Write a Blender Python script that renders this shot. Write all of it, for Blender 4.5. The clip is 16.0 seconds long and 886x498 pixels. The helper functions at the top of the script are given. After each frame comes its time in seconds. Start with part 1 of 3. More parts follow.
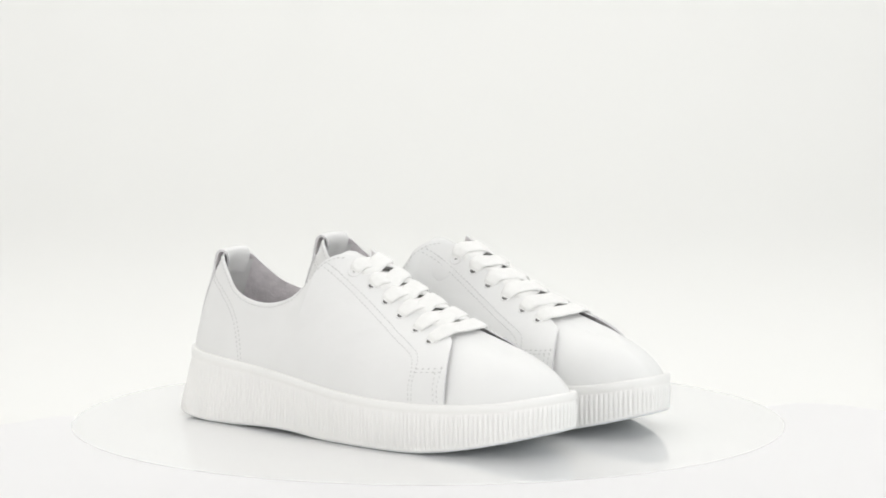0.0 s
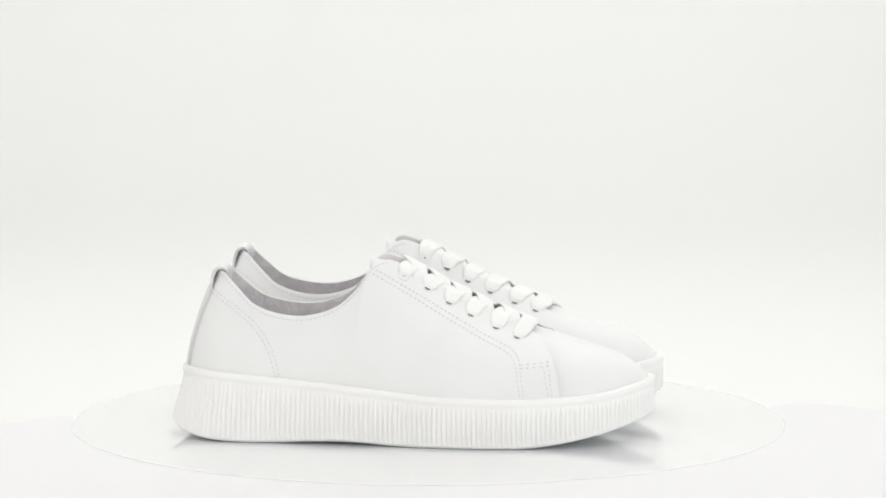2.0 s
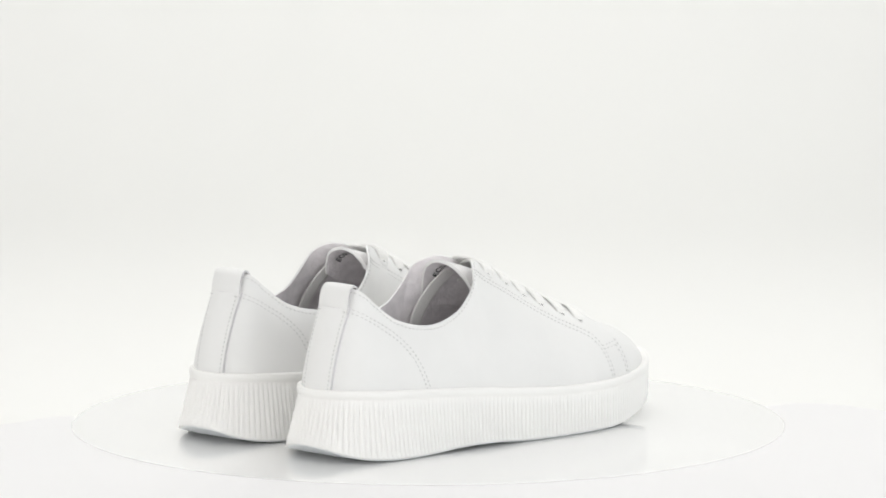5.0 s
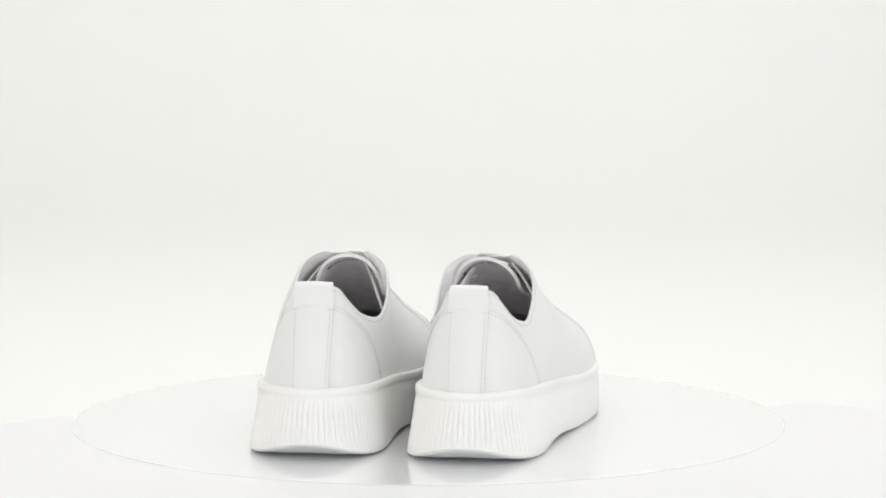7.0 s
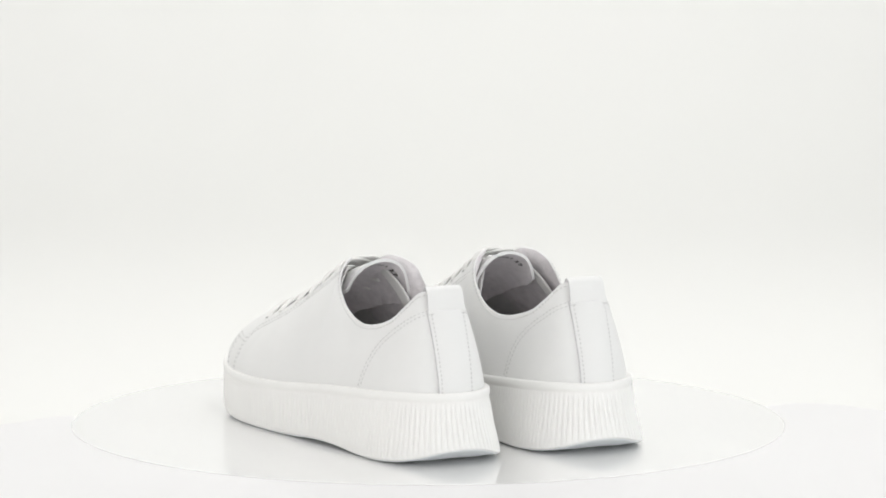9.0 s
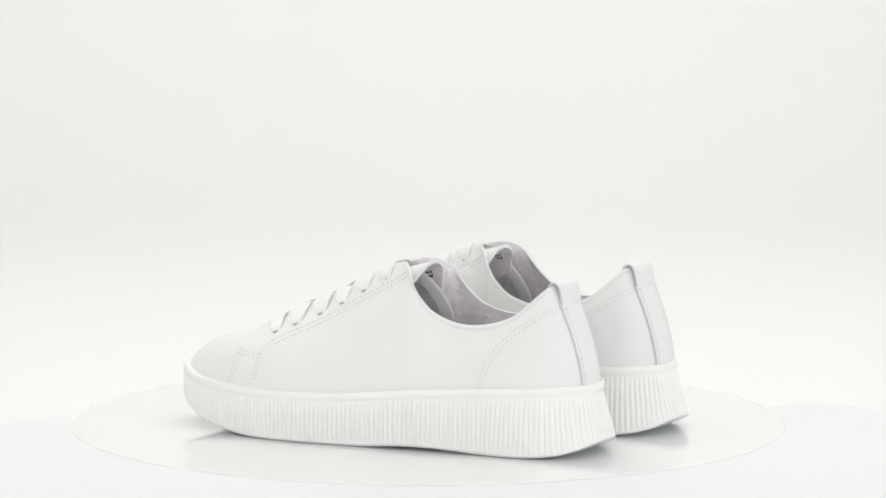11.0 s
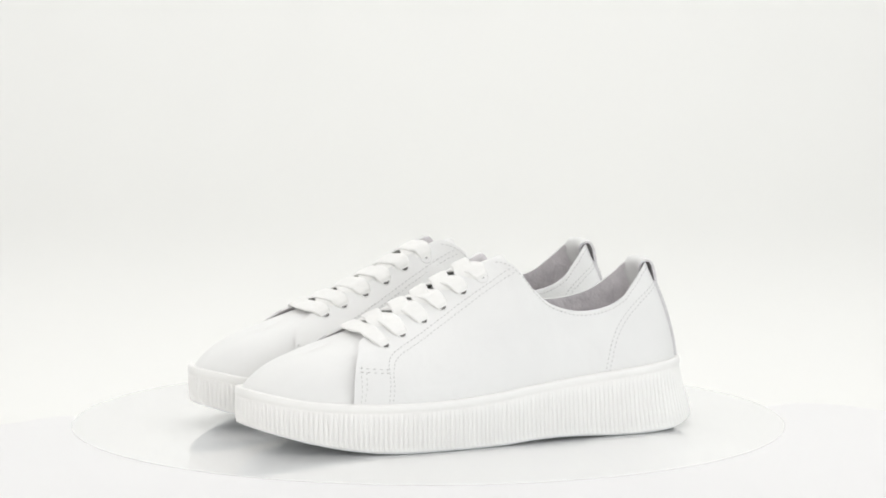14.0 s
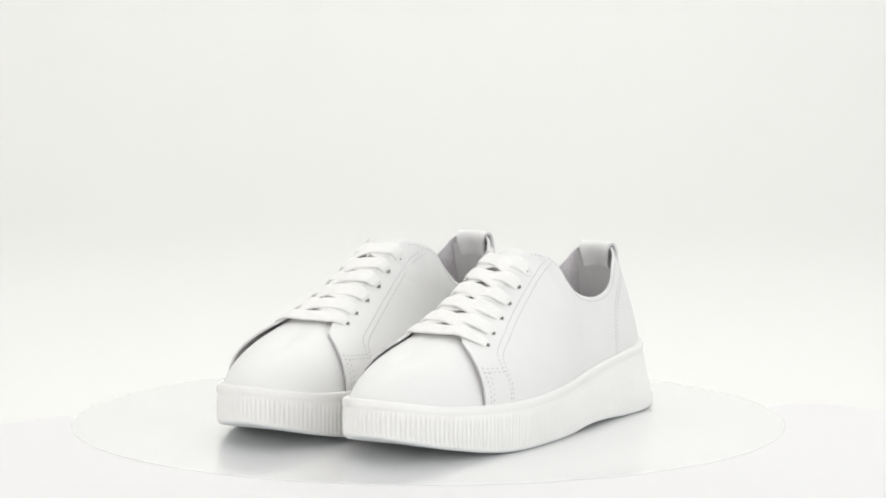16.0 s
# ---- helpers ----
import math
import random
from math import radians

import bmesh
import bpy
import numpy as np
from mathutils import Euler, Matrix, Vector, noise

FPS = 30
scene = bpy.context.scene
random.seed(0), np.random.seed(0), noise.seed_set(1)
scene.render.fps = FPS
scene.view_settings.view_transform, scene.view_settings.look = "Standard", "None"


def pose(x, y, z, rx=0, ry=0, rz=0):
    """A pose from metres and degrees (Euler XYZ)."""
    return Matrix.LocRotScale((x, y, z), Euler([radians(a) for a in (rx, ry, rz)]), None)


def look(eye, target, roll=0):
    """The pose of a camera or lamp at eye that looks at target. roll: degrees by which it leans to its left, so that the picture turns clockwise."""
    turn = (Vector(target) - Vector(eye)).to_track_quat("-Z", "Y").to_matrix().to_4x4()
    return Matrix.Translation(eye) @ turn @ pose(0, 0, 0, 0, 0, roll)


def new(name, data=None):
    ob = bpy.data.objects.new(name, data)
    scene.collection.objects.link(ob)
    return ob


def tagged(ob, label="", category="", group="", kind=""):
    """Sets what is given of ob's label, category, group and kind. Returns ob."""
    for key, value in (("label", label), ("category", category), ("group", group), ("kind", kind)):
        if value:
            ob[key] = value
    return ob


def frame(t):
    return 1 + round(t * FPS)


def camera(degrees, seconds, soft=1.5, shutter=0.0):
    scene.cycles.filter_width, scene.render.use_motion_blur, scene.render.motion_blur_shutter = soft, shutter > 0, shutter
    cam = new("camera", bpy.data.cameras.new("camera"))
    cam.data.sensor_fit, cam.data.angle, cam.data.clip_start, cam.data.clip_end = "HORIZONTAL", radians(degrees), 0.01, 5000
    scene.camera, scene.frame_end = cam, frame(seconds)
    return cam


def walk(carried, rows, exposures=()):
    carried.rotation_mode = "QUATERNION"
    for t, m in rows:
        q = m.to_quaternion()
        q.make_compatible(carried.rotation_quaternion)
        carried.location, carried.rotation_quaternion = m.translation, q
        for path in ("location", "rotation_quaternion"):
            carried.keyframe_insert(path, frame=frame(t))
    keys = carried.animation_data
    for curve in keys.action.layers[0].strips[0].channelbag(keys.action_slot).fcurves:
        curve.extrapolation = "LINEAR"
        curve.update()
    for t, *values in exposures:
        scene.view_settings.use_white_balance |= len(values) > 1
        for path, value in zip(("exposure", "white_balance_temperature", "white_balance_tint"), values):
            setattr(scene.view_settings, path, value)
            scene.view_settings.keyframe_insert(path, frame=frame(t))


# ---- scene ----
# ---------------------------------------------------------------- camera
cam = camera(9.96, 16.0, soft=1.9)
CAM = pose(0, -2.82, 0.4718, 0, 0, -0.1651) @ pose(0, 0, 0, 82.453, 0, 0) @ pose(0, 0, 0, 0, 0, 0.032)
walk(cam, [(0, CAM), (16, CAM)], exposures=[(0, -0.26), (16, -0.26)])

# ---------------------------------------------------------------- light
world = bpy.data.worlds.new("studio_air")
scene.world = world
world.use_nodes = True
world.node_tree.nodes["Background"].inputs[0].default_value = (1.0, 1.0, 0.99, 1)
world.node_tree.nodes["Background"].inputs[1].default_value = 0.5


def softbox(name, eye, target, sx, sy, watts, color=(1, 1, 1)):
    data = bpy.data.lights.new(name, "AREA")
    data.shape, data.size, data.size_y, data.energy, data.color = "RECTANGLE", sx, sy, watts, color
    ob = new(name, data)
    ob.matrix_world = look(eye, target)
    return ob


# no lamp is in view: the overhead softbox is assumed for the studio
softbox("softbox_top", (0, -0.7, 2.35), (0, -0.7, 0), 4.4, 4.4, 41, (1, 0.99, 0.995))
# unseen fill lamps, added to brighten the shoes, their shadows and the backdrop
softbox("fill_left", (-1.3, -1.15, 0.36), (0, 0, 0.03), 1.6, 0.8, 8.6, (1, 0.985, 0.96))
softbox("fill_right", (1.3, -1.05, 0.36), (0, 0, 0.03), 1.6, 0.8, 10.8, (0.955, 0.985, 1))
softbox("fill_front", (0, -3.3, 0.6), (0, 0, 0.03), 2.4, 1.2, 12, (1, 1, 0.985))
softbox("fill_backdrop", (0, 0.85, 1.6), (0, 0.95, -0.25), 2.4, 0.5, 16.8, (1, 1, 0.975))


# ---------------------------------------------------------------- materials
def material(name, color, rough, grain=900.0, bump=0.08, stain=0.03, stain_scale=25.0, ior=1.46, sheen=0.0, metal=0.0, spec=0.5, waves=None):
    m = bpy.data.materials.new(name)
    m.use_nodes = True
    nt = m.node_tree
    b = nt.nodes["Principled BSDF"]
    tc = nt.nodes.new("ShaderNodeTexCoord")
    n1 = nt.nodes.new("ShaderNodeTexNoise")
    n1.inputs["Scale"].default_value = stain_scale
    n1.inputs["Detail"].default_value = 5
    nt.links.new(tc.outputs["Object"], n1.inputs["Vector"])
    ramp = nt.nodes.new("ShaderNodeMapRange")
    ramp.inputs["From Min"].default_value, ramp.inputs["From Max"].default_value = 0.3, 0.7
    ramp.inputs["To Min"].default_value, ramp.inputs["To Max"].default_value = 1 - stain, 1 + stain * 0.4
    nt.links.new(n1.outputs["Fac"], ramp.inputs["Value"])
    mix = nt.nodes.new("ShaderNodeVectorMath")
    mix.operation = "SCALE"
    mix.inputs[0].default_value = color
    nt.links.new(ramp.outputs["Result"], mix.inputs["Scale"])
    nt.links.new(mix.outputs["Vector"], b.inputs["Base Color"])
    n2 = nt.nodes.new("ShaderNodeTexNoise")
    n2.inputs["Scale"].default_value = grain
    n2.inputs["Detail"].default_value = 3
    nt.links.new(tc.outputs["Object"], n2.inputs["Vector"])
    bp = nt.nodes.new("ShaderNodeBump")
    bp.inputs["Strength"].default_value = bump
    bp.inputs["Distance"].default_value = 0.0006
    nt.links.new(n2.outputs["Fac"], bp.inputs["Height"])
    nt.links.new(bp.outputs["Normal"], b.inputs["Normal"])
    if waves:
        n3 = nt.nodes.new("ShaderNodeTexNoise")
        n3.inputs["Scale"].default_value = waves[0]
        n3.inputs["Detail"].default_value = 2
        n3.inputs["Distortion"].default_value = 0.6
        nt.links.new(tc.outputs["Object"], n3.inputs["Vector"])
        b3 = nt.nodes.new("ShaderNodeBump")
        b3.inputs["Strength"].default_value = waves[1]
        b3.inputs["Distance"].default_value = 0.002
        nt.links.new(n3.outputs["Fac"], b3.inputs["Height"])
        nt.links.new(b3.outputs["Normal"], bp.inputs["Normal"])
    rr = nt.nodes.new("ShaderNodeMapRange")
    rr.inputs["To Min"].default_value, rr.inputs["To Max"].default_value = rough * 0.85, min(1, rough * 1.15)
    nt.links.new(n1.outputs["Fac"], rr.inputs["Value"])
    nt.links.new(rr.outputs["Result"], b.inputs["Roughness"])
    b.inputs["IOR"].default_value = ior
    b.inputs["Metallic"].default_value = metal
    b.inputs["Specular IOR Level"].default_value = spec
    b.inputs["Sheen Weight"].default_value = sheen
    return m


LEATHER = material("white_leather", (0.79, 0.79, 0.78), 0.54, 1100, 0.12, 0.02, 40, waves=(38, 0.32))
RUBBER = material("white_rubber", (0.87, 0.865, 0.845), 0.5, 600, 0.05, 0.02, 30)
OUTSOLE = material("pale_blue_rubber", (0.88, 0.91, 0.92), 0.55, 500, 0.1, 0.04, 60)
LINING = material("grey_suede_lining", (0.92, 0.885, 0.90), 0.9, 700, 0.6, 0.12, 160, sheen=0.2, spec=0.2, waves=(180, 0.5))
FOOTBED = material("grey_footbed", (0.5, 0.48, 0.49), 0.9, 700, 0.5, 0.1, 120, spec=0.2)
EDGE = material("cut_leather_edge", (0.64, 0.63, 0.64), 0.8, 900, 0.3, 0.08, 200)
LACE = material("white_cotton_lace", (0.86, 0.855, 0.835), 0.85, 1700, 0.5, 0.03, 300, sheen=0.2, spec=0.3)
# white thread, greyed to paint in the shade of the needle holes
THREAD = material("white_thread_shaded", (0.62, 0.62, 0.61), 0.8, 3000, 0.3, 0.08, 800)
# dark colour painted for the shade inside the eyelets
HOLE_SHADE = material("punched_hole_shade", (0.16, 0.155, 0.15), 0.9, 800, 0.2, 0.1, 300)
INK = material("black_ink", (0.05, 0.05, 0.055), 0.8, 2000, 0.1, 0.3, 900)
PLATTER = material("white_gloss_acrylic", (0.83, 0.83, 0.83), 0.05, 300, 0.0, 0.01, 8, ior=1.5)
PLATTER.node_tree.nodes["Principled BSDF"].inputs["Coat Weight"].default_value = 0.6
PLATTER.node_tree.nodes["Principled BSDF"].inputs["Coat Roughness"].default_value = 0.03
SHEET = material("white_table_sheet", (0.79, 0.785, 0.79), 0.4, 200, 0.01, 0.015, 5)
PAPER = material("white_backdrop_paper", (0.835, 0.835, 0.818), 0.9, 150, 0.05, 0.012, 2)
WALL = material("white_wall_paint", (0.86, 0.86, 0.86), 0.8, 90, 0.1, 0.02, 2)


# ---------------------------------------------------------------- mesh helpers
def mesh_from(name, verts, faces, mat, smooth=True):
    me = bpy.data.meshes.new(name)
    me.from_pydata([tuple(map(float, v)) for v in verts], [], faces)
    me.materials.append(mat)
    if smooth:
        me.polygons.foreach_set("use_smooth", [True] * len(me.polygons))
    me.update()
    return me


def part(name, me, parent, label="", kind=""):
    ob = new(name, me)
    ob.parent = parent
    return tagged(ob, label, kind=kind)


def grid_faces(nu, nv, close_u=False, close_v=False, start=0, flip=False):
    out = []
    for i in range(nu if close_u else nu - 1):
        for j in range(nv if close_v else nv - 1):
            a, b = i * nv + j, ((i + 1) % nu) * nv + j
            c, d = ((i + 1) % nu) * nv + (j + 1) % nv, i * nv + (j + 1) % nv
            f = (a + start, b + start, c + start, d + start)
            out.append(f[::-1] if flip else f)
    return out


def grid_normals(P, close_u=False):
    du = np.gradient(P, axis=0)
    if close_u:
        du[0] = du[-1] = (P[1] - P[-2]) / 2
    dv = np.gradient(P, axis=1)
    n = np.cross(du, dv)
    return n / np.maximum(np.linalg.norm(n, axis=2, keepdims=True), 1e-12)


def spline(keys, n, closed=False):
    """Catmull-Rom through the rows of keys, n samples."""
    K = np.array(keys, float)
    m = len(K)
    t = np.linspace(0, m if closed else m - 1, n, endpoint=not closed)
    i = np.minimum(np.floor(t).astype(int), m - 1 if closed else m - 2)
    f = (t - i)[:, None]
    at = (lambda k: K[k % m]) if closed else (lambda k: K[np.clip(k, 0, m - 1)])
    p0, p1, p2, p3 = at(i - 1), at(i), at(i + 1), at(i + 2)
    return 0.5 * (2 * p1 + (p2 - p0) * f + (2 * p0 - 5 * p1 + 4 * p2 - p3) * f**2 + (3 * p1 - p0 - 3 * p2 + p3) * f**3)


def curve_at(xs, keys):
    """A smooth function through (x, value) keys, x rising."""
    K = np.array(keys, float)
    dense = spline(K, 40 * len(K))
    return np.interp(xs, dense[:, 0], dense[:, 1])


def resample(P, n, closed=False):
    P = np.array(P)
    Q = np.vstack([P, P[:1]]) if closed else P
    s = np.concatenate([[0], np.cumsum(np.linalg.norm(np.diff(Q, axis=0), axis=1))])
    u = np.linspace(0, s[-1], n, endpoint=not closed)
    return np.stack([np.interp(u, s, Q[:, k]) for k in range(Q.shape[1])], 1), s[-1]


MM = 0.001

# ---------------------------------------------------------------- shoe shape, in millimetres
# x runs from the heel strip to the toe, y to the outer side, z up from the platter
OUTLINE = [(255, -4), (253.1, 7), (247.6, 17.2), (237.6, 27.7), (225, 36.2), (210, 42.9), (190, 48.8), (170, 51), (150, 50.3),
           (130, 48), (110, 44.6), (90, 41), (70, 38.4), (50, 36.5), (30, 33.8), (15, 28.6), (5, 20.5), (-1.2, 11), (-3.4, 0),
           (-1.2, -11), (5, -19.6), (15, -27), (30, -31.4), (50, -33.2), (70, -34), (90, -34.8), (110, -37), (130, -40),
           (150, -42), (170, -43), (190, -42.5), (210, -39.5), (225, -35), (238, -27.8), (248, -18.5), (253.3, -11)]
RIM_Z = [(-5, 38.6), (10, 38.6), (35, 37.2), (66, 35), (97, 32.3), (127, 29.5), (158, 28), (186, 27.9), (204, 28.3),
         (220, 29.0), (234, 30.4), (246, 32.6), (256, 34.4)]
BOTTOM_Z = [(-12, 9.0), (-8, 6.9), (-3, 4.3), (1, 2.9), (5, 1.9), (10, 1.2), (20, 0.4), (32, 0), (50, 0.2), (66, 1.0), (82, 1.5), (98, 1.3),
            (115, 0.3), (128, 0), (168, 0), (182, 0.1), (195, 0.8), (211, 2.9), (229, 6.4), (242, 9.8), (251, 12.3), (258, 14.4)]
FLARE = [(-5, 6.2), (5, 6.4), (15, 5.9), (30, 4.5), (60, 2.2), (100, 0.8), (150, 0.2), (200, 0), (256, -0.4)]
RIDGE_Z = [(90, 99), (107, 99.5), (118, 96.5), (132, 90), (144, 81.5), (157, 74.5), (170, 69), (182, 64), (192, 60), (200, 56.8), (212, 52.0), (225, 47.5)]


def rim_z(x):
    return curve_at(x, RIM_Z)


def outline(n, inset=0.0):
    P, length = resample(spline(OUTLINE, 1500, closed=True), n, closed=True)
    d = np.roll(P, -1, 0) - np.roll(P, 1, 0)
    nrm = np.stack([d[:, 1], -d[:, 0]], 1)
    nrm /= np.linalg.norm(nrm, axis=1, keepdims=True)
    mid = P.mean(0)
    if ((P - mid) * nrm).sum() < 0:
        nrm = -nrm
    return P - nrm * inset, nrm, length


# stations of the quarter: foot of the wall x y, top edge x y z, and the roundness of the wall
QUARTER_OUT = [(205.5, 43.2, 193, 20.0, 59.4, 0.4), (190, 47.3, 182, 13.8, 65.0, 0.45), (170, 48.6, 163, 11.3, 72.6, 0.5), (150, 47.8, 146, 10.0, 80.7, 0.52),
               (130, 45.4, 128, 9.2, 91, 0.5), (116, 43, 116, 8.8, 96.8, 0.46), (107, 41.2, 109.5, 11.2, 98.6, 0.45), (100, 39.8, 104.5, 16.6, 97, 0.46),
               (94.5, 38.8, 100, 21.4, 92.6, 0.48), (90, 38, 96.3, 23.8, 86.6, 0.52), (84, 37.0, 91, 24.8, 80.2, 0.57), (76, 36.0, 82, 25.1, 73.2, 0.65),
               (64, 34.7, 67, 25.0, 68.8, 0.7), (50, 33.4, 52, 24.2, 69.6, 0.71), (34, 31.1, 38.6, 20.9, 74.0, 0.71), (20, 27.6, 29.2, 16.6, 82.3, 0.7),
               (10, 22.2, 22.2, 12.8, 89.3, 0.68), (3, 13.7, 18.3, 7.5, 91.5, 0.66), (0.0, 0, 16.6, 0, 92.0, 0.65)]
QUARTER_IN = [(208.5, 39.0, 197.5, 19.0, 57.4, 0.4), (190, 41.2, 182, 13.8, 65.0, 0.45), (170, 41.0, 163, 12.0, 72.8, 0.5), (150, 39.8, 146, 11.5, 81.2, 0.54),
              (130, 37.7, 128, 11.2, 91.2, 0.54), (116, 35.5, 116, 11, 97, 0.54), (107, 34.2, 109.5, 14.0, 98.8, 0.55), (100, 33.4, 104.5, 19.6, 97, 0.56),
              (94.5, 32.9, 100, 25.2, 92.6, 0.59), (90, 32.6, 96.3, 27.2, 86.6, 0.63), (84, 32.1, 91, 28.2, 80.2, 0.68), (76, 31.6, 82, 28.4, 73.2, 0.73),
              (64, 31.0, 67, 28.0, 69.0, 0.76), (50, 30.3, 52, 26.0, 69.8, 0.76), (34, 28.8, 38.6, 21.4, 74.2, 0.74), (20, 26.0, 29.2, 16.4, 82.3, 0.71),
              (10, 21.0, 22.2, 12.6, 89.3, 0.68), (3, 13.0, 18.3, 7.5, 91.5, 0.66)]


def quarter_grid(nu, nv):
    keys = list(QUARTER_OUT) + [(a, -b, c, -d, e, f) for a, b, c, d, e, f in QUARTER_IN[::-1]]
    K = spline(keys, nu)
    p = np.linspace(0, 1, nv) ** 1.7
    B = np.stack([K[:, 0], K[:, 1], rim_z(K[:, 0]) - 2.5], 1)
    P = np.empty((nu, nv, 3))
    for k in range(2):
        P[:, :, k] = B[:, None, k] + (K[:, None, 2 + k] - B[:, None, k]) * p[None]
    P[:, :, 2] = B[:, None, 2] + (K[:, None, 4] - B[:, None, 2]) * p[None] ** K[:, None, 5]
    return P


QG = quarter_grid(700, 160)
QN = grid_normals(QG)
if (QN[350, 80] @ np.array([1.0, 0, 0])) > 0:
    QN = -QN
Q_OUT = QG[:, :, 1] > 0


def on_quarter(side, a, b, axes):
    """The surface point of the quarter whose two coordinates (axes) are a, b on the outer (1) or inner (-1) side; from behind, on the heel."""
    ok = Q_OUT if side > 0 else ~Q_OUT
    if axes == (1, 2):
        ok = QG[:, :, 0] < 40
    d = (QG[:, :, axes[0]] - a) ** 2 + (QG[:, :, axes[1]] - b) ** 2 + np.where(ok, 0, 1e6)
    i, j = np.unravel_index(np.argmin(d), d.shape)
    return QG[i, j], QN[i, j]


def ribbon(path, normals, width, thick, round_edges=True):
    """A flat band along path, with its width across the path and its thickness along the normals."""
    P, N = np.array(path), np.array(normals)
    T = np.gradient(P, axis=0)
    T /= np.maximum(np.linalg.norm(T, axis=1, keepdims=True), 1e-9)
    S = np.cross(T, N)
    S /= np.maximum(np.linalg.norm(S, axis=1, keepdims=True), 1e-9)
    N = np.cross(S, T)
    w, h = np.asarray(width) / 2 * np.ones(len(P)), thick / 2
    sec = [(-1, 0.0), (-0.93, 0.75), (-0.7, 1.0), (-0.3, 1.1), (0.3, 1.1), (0.7, 1.0), (0.93, 0.75), (1, 0.0), (0.93, -0.75), (0.7, -1), (-0.7, -1), (-0.93, -0.75)]
    V = np.stack([P + S * (a * w)[:, None] + N * (b * h) for a, b in sec], 1)
    n, k = V.shape[:2]
    faces = grid_faces(n, k, close_v=True) + [tuple(range(k))[::-1], tuple((n - 1) * k + j for j in range(k))]
    return V.reshape(-1, 3), faces


def dashes(points, normals, step=2.5, long=1.65, wide=0.55, high=0.3):
    """A row of stitches along a path on a surface."""
    Q, length = resample(np.hstack([points, normals]), max(3, int(sum(np.linalg.norm(np.diff(points, axis=0), axis=1)) / step)))
    P, N = Q[:, :3], Q[:, 3:]
    N = N / np.linalg.norm(N, axis=1, keepdims=True)
    T = np.gradient(P, axis=0)
    T /= np.linalg.norm(T, axis=1, keepdims=True)
    S = np.cross(T, N)
    V, F = [], []
    box = [(-1, -1, -1), (1, -1, -1), (1, 1, -1), (-1, 1, -1), (-0.7, -0.6, 1), (0.7, -0.6, 1), (0.7, 0.6, 1), (-0.7, 0.6, 1)]
    for p, n, t, s in zip(P, N, T, S):
        k = len(V)
        V += [p + t * (a * long / 2) + s * (b * wide / 2) + n * (c * high) for a, b, c in box]
        F += [tuple(k + q for q in f) for f in ((3, 2, 1, 0), (4, 5, 6, 7), (0, 1, 5, 4), (1, 2, 6, 5), (2, 3, 7, 6), (3, 0, 4, 7))]
    return V, F


def stitch_path(side, xz, n=60):
    pts = resample(spline(xz, 200), n)[0]
    got = [on_quarter(side, a, b, (0, 2)) for a, b in pts]
    P = np.array([g[0] for g in got])
    N = np.array([g[1] for g in got])
    ker = np.ones(5) / 5
    for arr in (P, N):
        for c in range(3):
            arr[2:-2, c] = np.convolve(arr[:, c], ker, "valid")
    return P, N


EYE_X = [119.5, 132, 144.2, 156.6, 170, 181.8]
EYE_OUT = {1: [15.2, 17.2, 18.9, 21.6, 25.0, 28.3], -1: [14.1, 15.2, 17.0, 19.2, 22.9, 25.8]}
EYE_IN = [14.7, 15.0, 16.1, 17.2, 18.6, 20.2]


